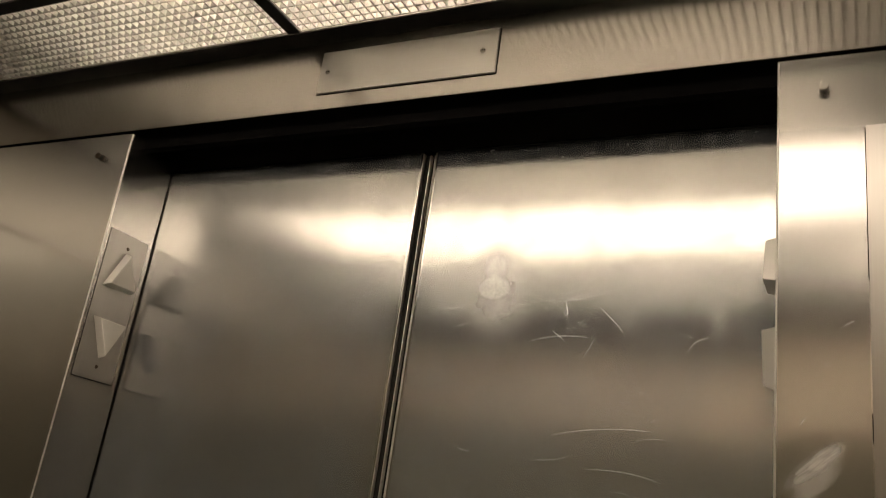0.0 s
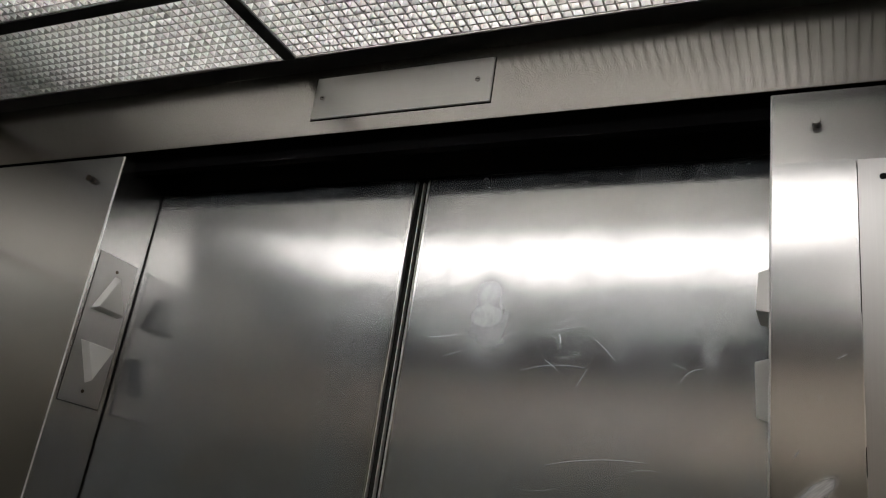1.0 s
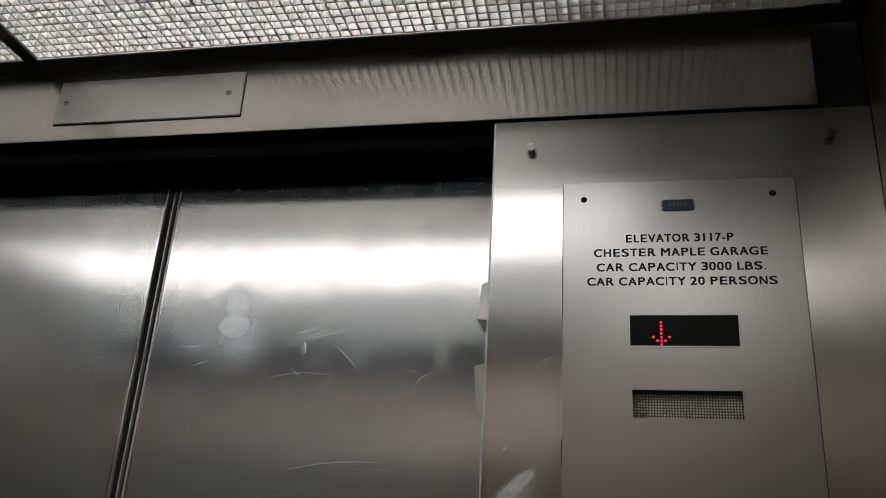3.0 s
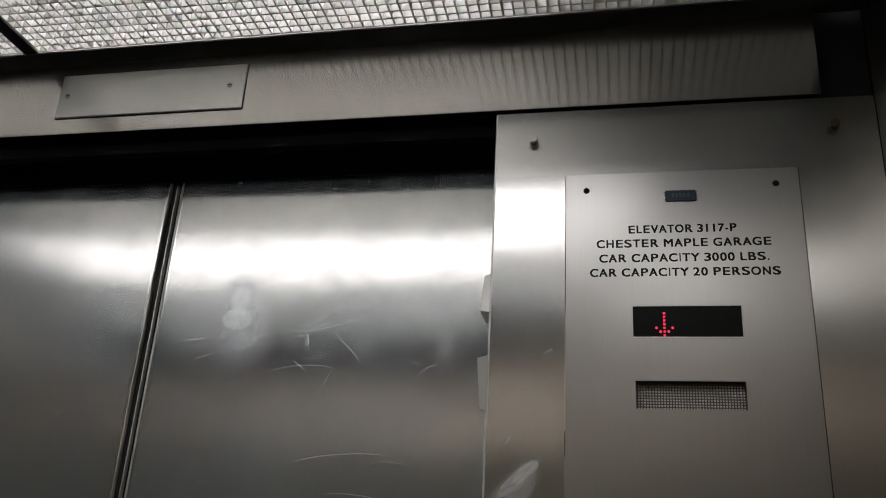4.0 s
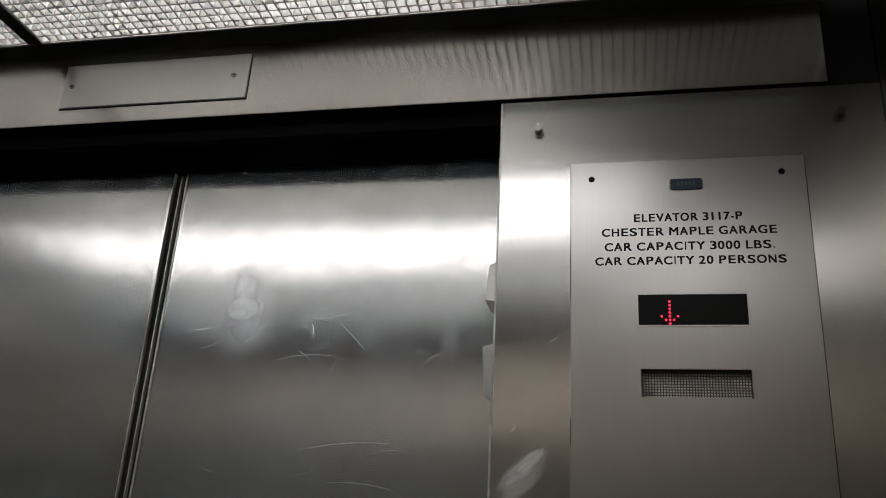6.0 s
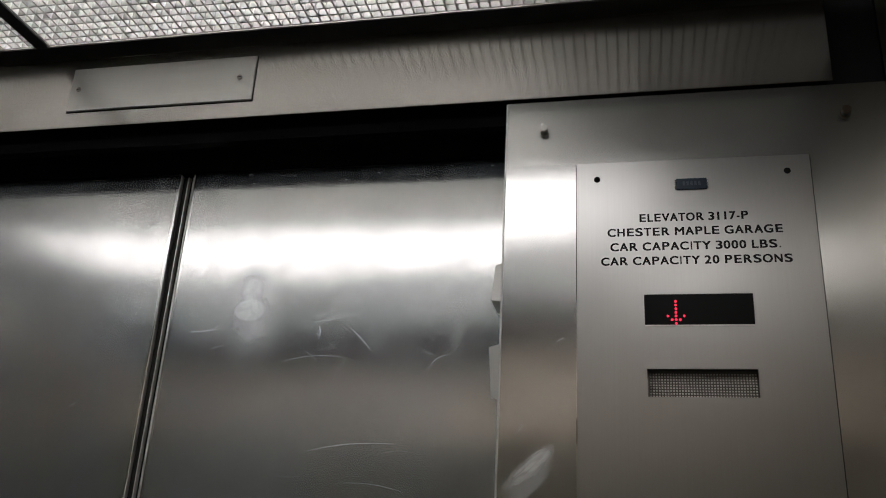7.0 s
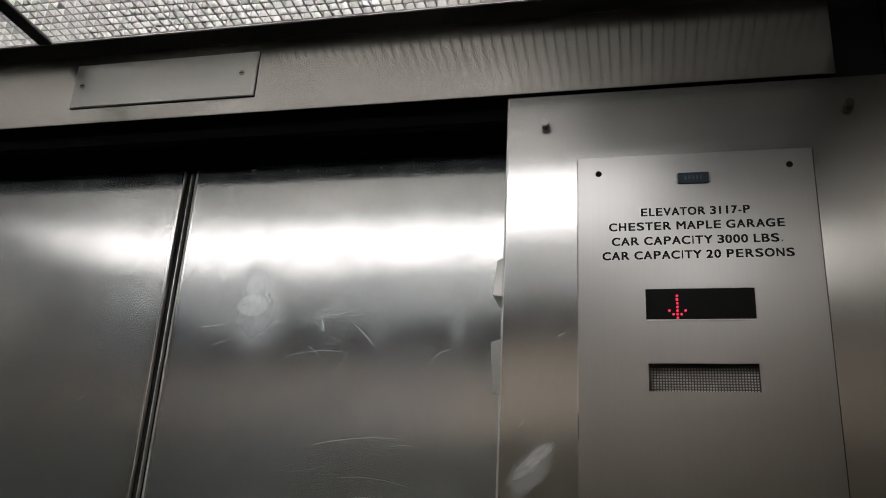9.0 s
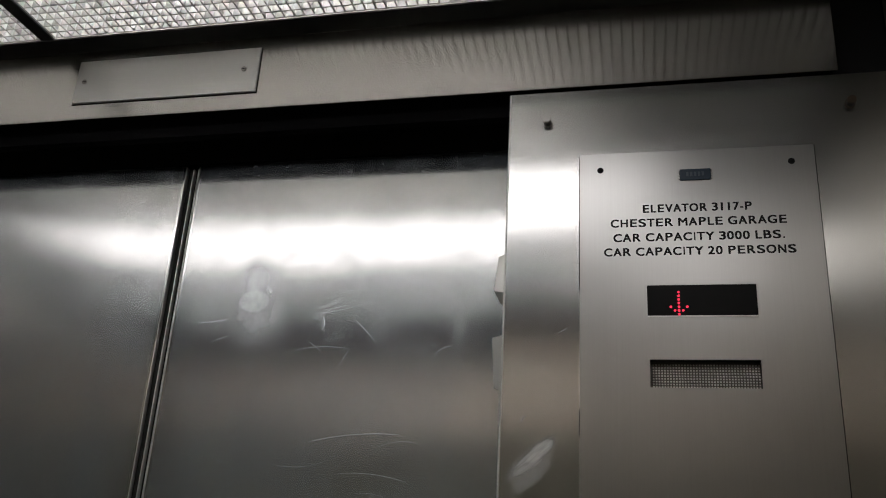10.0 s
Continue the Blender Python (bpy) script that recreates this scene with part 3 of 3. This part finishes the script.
lens = part("lamp_lens", new_box(LAMP[0] - 0.003, LAMP[1] + 0.003, FRONT_Y + 0.0090, FRONT_Y + 0.0110, LAMP[2] - 0.006, LAMP[3] + 0.012), PRISM_BACK, station, "unlit prismatic emergency lamp lens")
grid_bm = bmesh.new()
NX, NZ = 37, 9
for i in range(NX):
    for k in range(NZ):
        w, hgt = 0.1195 / NX, 0.0290 / NZ
        cx, cz = 0.7082 + (i + 0.5) * w, 1.7342 + (k + 0.5) * hgt
        top = [grid_bm.verts.new((cx + a * w * 0.17, FRONT_Y + 0.0074, cz + c * hgt * 0.10 - 0.0004)) for a, c in ((-1, -1), (1, -1), (1, 1), (-1, 1))]
        ring = [grid_bm.verts.new((cx + a * w * 0.30, FRONT_Y + 0.0089, cz + c * hgt * 0.30)) for a, c in ((-1, -1), (1, -1), (1, 1), (-1, 1))]
        grid_bm.faces.new(top)
        for q in range(4):
            grid_bm.faces.new((ring[q], ring[(q + 1) % 4], top[(q + 1) % 4], top[q]))
tagged(part("prism_sheet", grid_bm, PRISM, lens, "rows of small clear prisms"), kind="stuff")

badge = part("badge", new_box(0.7485, 0.7848, PF - 0.0018, PF - 0.0002, 1.9905, 2.0058, bevel=0.0007, segments=2), BADGE, station, "small dark blue maker's badge")
for a, b in ((0.7466, 0.7484), (0.7849, 0.7867)):
    part("badge_end", new_box(a, b, PF - 0.0014, PF - 0.0002, 1.9917, 2.0046, bevel=0.0005), EDGE_STEEL, badge, "bright metal end of the badge")
for i in range(5):
    x = 0.7560 + i * 0.0046
    part("badge_mark", new_box(x, x + 0.0028, PF - 0.0021, PF - 0.0017, 1.9960, 2.0015), BADGE_BAR, badge)


# advance and the inked span of each printed capital, in thousandths of the type size
LETTERS = {"A": (667, 14, 654), "B": (667, 74, 627), "C": (722, 44, 681), "E": (667, 86, 616), "G": (778, 48, 706), "H": (722, 77, 646), "I": (278, 91, 188),
           "L": (556, 76, 537), "M": (833, 73, 761), "N": (722, 76, 646), "O": (778, 39, 739), "P": (667, 86, 622), "R": (722, 88, 684), "S": (667, 49, 620),
           "T": (611, 14, 597), "V": (667, 20, 647), "Y": (667, 14, 653)}
SIGNS = {"0": (556, 37, 519), "1": (556, 190, 365), "2": (556, 26, 507), "3": (556, 34, 522), "7": (556, 37, 523), "-": (333, 44, 289), ".": (278, 87, 191), " ": (278, 0, 0)}
LETTERS.update(SIGNS)


def glyph(letter):
    """One letter of the built-in font as flat points and triangles, its width from 0 to 1 and its capital height from 0 to 1."""
    out = []
    for body in (letter, "E"):
        cu = bpy.data.curves.new("glyph", "FONT")
        cu.body, cu.size, cu.resolution_u = body, 1.0, 6
        tmp = bpy.data.objects.new("glyph", cu)
        me = bpy.data.meshes.new_from_object(tmp)
        bpy.data.objects.remove(tmp)
        out.append((np.array([v.co[:2] for v in me.vertices]), [tuple(p.vertices) for p in me.polygons]))
        bpy.data.meshes.remove(me)
    (co, faces), (cap, _) = out
    lo, hi = co[:, 0].min(), co[:, 0].max()
    base, top = cap[:, 1].min(), cap[:, 1].max()
    return [((x - lo) / (hi - lo), (y - base) / (top - base)) for x, y in co], faces


def lettering(text, x0, x1, middle, cap, heavy=0.00044, high=0.00032):
    """A line of heavy printed capitals between x0 and x1, its middle at a height, as a film of ink on the plate."""
    total = sum(LETTERS[c][0] for c in text) - LETTERS[text[0]][1] - (LETTERS[text[-1]][0] - LETTERS[text[-1]][2])
    unit = (x1 - x0) / total
    px, py, pz = station.location
    bm = bmesh.new()
    pen = x0 - LETTERS[text[0]][1] * unit
    for c in text:
        advance, a, b = LETTERS[c]
        if c != " ":
            points, faces = glyph(c)
            left, wide = pen + a * unit + heavy, (b - a) * unit - 2 * heavy
            for k, (ox, oz) in enumerate(((-1, -1), (1, -1), (1, 1), (-1, 1), (0, 0))):
                vs = [bm.verts.new((left + u * wide + ox * heavy - px, PF - 0.00012 - 0.00002 * k - py, middle - cap / 2 + high + w * (cap - 2 * high) + oz * high - pz)) for u, w in points]
                for f in faces:
                    bm.faces.new([vs[i] for i in f])
        pen += advance * unit
    me = bpy.data.meshes.new("lettering")
    bm.to_mesh(me)
    bm.free()
    me.materials.append(INK)
    ob = new("lettering", me)
    ob.parent = station
    ob["label"] = "black printed capital letters"
    return ob


lettering("ELEVATOR 3117-P", 0.7026, 0.8300, 1.9546, 0.0106)
lettering("CHESTER MAPLE GARAGE", 0.6636, 0.8679, 1.9360, 0.0106)
lettering("CAR CAPACITY 3000 LBS.", 0.6667, 0.8640, 1.9168, 0.0106)
lettering("CAR CAPACITY 20 PERSONS", 0.6553, 0.8756, 1.8983, 0.0105)

# ---- ceiling grid, louvres and lamps ----
LZ = 2.257
BAR_X, BAR_Y = [-0.189], [-0.221, -0.470, -0.815, -1.262]
SIDE_X = 0.700  # where the rear louvres end beside the added side light
grid = thing("ceiling_grid", 0, -0.75, LZ, "matt black metal ceiling grid carrying the louvres", "ceiling grid", kind="structure")
part("wall_angle", new_box(-HALF + 0.0005, HALF - 0.0005, -0.037, -0.0005, LZ, LZ + 0.0025), BLACK_BAR, grid)
part("wall_angle", new_box(-HALF + 0.0005, HALF - 0.0005, BACK + 0.0005, BACK + 0.03, LZ, LZ + 0.0025), BLACK_BAR, grid)
for side in (-1, 1):
    a, b = sorted((side * 0.977, side * (HALF - 0.0005)))
    part("wall_angle", new_box(a, b, BACK + 0.031, -0.038, LZ, LZ + 0.0025), BLACK_BAR, grid)
for y in BAR_Y:
    bm = new_box(-0.976, 0.976, y - 0.0115, y + 0.0115, LZ, LZ + 0.0025, bevel=0.0006)
    box(bm, -0.976, 0.976, y - 0.001, y + 0.001, LZ + 0.002, LZ + 0.035)
    part("cross_bar", bm, BLACK_BAR, grid)
rows_y = [(-0.0375, BAR_Y[0]), (BAR_Y[0], BAR_Y[1]), (BAR_Y[2], BAR_Y[3])]
for x in BAR_X:
    for k, (y1, y0) in enumerate(rows_y):
        e1, e0 = (y1 if k == 0 else y1 - 0.012), y0 + 0.012
        bm = new_box(x - 0.0115, x + 0.0115, e0, e1, LZ, LZ + 0.0025, bevel=0.0006)
        box(bm, x - 0.001, x + 0.001, e0, e1, LZ + 0.002, LZ + 0.035)
        part("main_bar", bm, BLACK_BAR, grid)

PITCH, FIN, DEEP = 0.0153, 0.0012, 0.0125


def louvre(x0, x1, y0, y1, label):
    """An eggcrate louvre: crossed thin plastic fins, wider at the top than at the lower edge."""
    t = thing("light_louvre", (x0 + x1) / 2, (y0 + y1) / 2, LZ + 0.003, label, "light louvre", "eggcrate louvres of the ceiling light")
    z0, z1 = LZ + 0.003, LZ + 0.003 + DEEP
    for name, lo, hi, other, axis in (("eggcrate_core", y0, y1, (x0, x1), 1), ("crossing_core", x0, x1, (y0, y1), 0)):
        bm = bmesh.new()
        v = (hi if axis == 1 else lo)
        n = int((hi - lo) / PITCH) + 1
        for i in range(n):
            c = hi - i * PITCH if axis == 1 else lo + i * PITCH
            c = min(max(c, lo + 0.001), hi - 0.001)
            ring = []
            for e in other:
                for off, z in ((-FIN, z0), (FIN, z0), (FIN * 0.55, z1), (-FIN * 0.55, z1)):
                    zz = z + (0.00005 if axis else 0)
                    ring.append(bm.verts.new((e, c + off, zz) if axis == 1 else (c + off, e, zz)))
            for q in range(4):
                w = (q + 1) % 4
                bm.faces.new((ring[q], ring[w], ring[4 + w], ring[4 + q]))
            bm.faces.new(ring[:4])
            bm.faces.new(ring[4:])
        tagged(part(name, bm, LOUVRE, t), kind="stuff")
    return t


cols = [(-0.976, BAR_X[0] - 0.0125), (BAR_X[0] + 0.0125, 0.976)]
LIT = (-0.74, 0.72)
for y1, y0, spans in [(-0.0385, BAR_Y[0] + 0.0125, cols), (BAR_Y[0] - 0.0125, BAR_Y[1] + 0.0125, cols),
                      (BAR_Y[1] - 0.0125, BAR_Y[2] + 0.0125, [(-0.976, LIT[0] - 0.014), (LIT[1] + 0.014, 0.976)]), (BAR_Y[2] - 0.0125, BAR_Y[3] + 0.0125, [cols[0], (cols[1][0], SIDE_X - 0.0125)])]:
    for x0, x1 in spans:
        louvre(x0, x1, y0, y1, "white plastic eggcrate louvre in the ceiling grid")

troffer = thing("ceiling_light", 0, (BAR_Y[1] + BAR_Y[2]) / 2, LZ, "lit white diffuser light set in the ceiling grid", "ceiling light")
y0, y1 = BAR_Y[2] + 0.012, BAR_Y[1] - 0.012
part("diffuser", new_box(LIT[0], LIT[1], y0 + 0.002, y1 - 0.002, LZ + 0.003, LZ + 0.007), DIFFUSER, troffer, "glowing white acrylic diffuser sheet")
part("housing", new_box(LIT[0] - 0.002, LIT[1] + 0.002, y0, y1, LZ + 0.0085, LZ + 0.03), WHITE_TIN, troffer, "white enamelled lamp housing")
for e in (-1, 1):
    a, b = sorted((LIT[e > 0] + e * 0.003, LIT[e > 0] + e * 0.0135))
    part("end_bar", new_box(a, b, y0, y1, LZ, LZ + 0.0025), BLACK_BAR, troffer, "matt black end bar")

# unseen light added to brighten the station plate and the right panel
side_fill = thing("ceiling_light", 0.84, -1.02, LZ, "unseen diffuser light added to brighten the car station plate", "ceiling light")
y0, y1 = BAR_Y[3] + 0.012, BAR_Y[2] - 0.012
part("diffuser", new_box(SIDE_X + 0.002, 0.974, y0 + 0.002, y1 - 0.002, LZ + 0.003, LZ + 0.007), SIDE_FILL_DIFFUSER, side_fill, "glowing white acrylic diffuser sheet")
part("housing", new_box(SIDE_X, 0.976, y0, y1, LZ + 0.0085, LZ + 0.03), WHITE_TIN, side_fill, "white enamelled lamp housing")
part("end_bar", new_box(SIDE_X - 0.0115, SIDE_X + 0.001, y0, y1, LZ, LZ + 0.0025), BLACK_BAR, side_fill, "matt black end bar")
# unseen panel, added so the doors reflect a dark zone
tagged(part("ceiling_rear", new_box(-0.976, 0.976, BACK + 0.031, BAR_Y[3] - 0.012, LZ + 0.003, LZ + 0.006), BLACK_BAR), "unseen matt black rear ceiling panel added to darken door reflections", "ceiling", kind="structure")

# light box above the louvres
for name, a in (("box_side", (-HALF - 0.004, -HALF + 0.012, BACK, -0.004, LZ + 0.045, TOP)), ("box_side", (HALF - 0.012, HALF + 0.004, BACK, -0.004, LZ + 0.045, TOP)),
                ("box_side", (-HALF + 0.013, HALF - 0.013, BACK + 0.001, BACK + 0.012, LZ + 0.045, TOP)), ("box_side", (-HALF + 0.013, HALF - 0.013, -0.016, -0.004, LZ + 0.045, TOP))):
    tagged(part("light_box_side", new_box(*a), WHITE_TIN), "white enamelled side of the ceiling light box", "light box", kind="structure")
for x, y, z, length in TUBES:
    lamp = thing("fluorescent_tube", x, y, z, "lit white fluorescent tube above the louvres", "lamp", "tubes in the ceiling light")
    bm = bmesh.new()
    bmesh.ops.create_cone(bm, cap_ends=True, segments=20, radius1=0.013, radius2=0.013, depth=length - 0.04, matrix=Matrix.Translation((x, y, z)) @ Matrix.Rotation(radians(90), 4, "Y"))
    part("glass", bm, TUBE if y > -0.6 else REAR_FILL_TUBE, lamp, "glowing white glass tube")
    for s in (-1, 1):
        bm = bmesh.new()
        bmesh.ops.create_cone(bm, cap_ends=True, segments=20, radius1=0.0135, radius2=0.0135, depth=0.018, matrix=Matrix.Translation((x + s * (length / 2 - 0.010), y, z)) @ Matrix.Rotation(radians(90), 4, "Y"))
        part("cap", bm, STUD_STEEL, lamp, "metal end cap")
        part("holder", new_box(x + s * (length / 2) - 0.006, x + s * (length / 2) + 0.006, y - 0.012, y + 0.012, z - 0.02, TOP - 0.031, bevel=0.001), WHITE_TIN, lamp)
    part("batten", new_box(x - length / 2 - 0.02, x + length / 2 + 0.02, y - 0.03, y + 0.03, TOP - 0.03, TOP - 0.0005, bevel=0.002), WHITE_TIN, lamp)
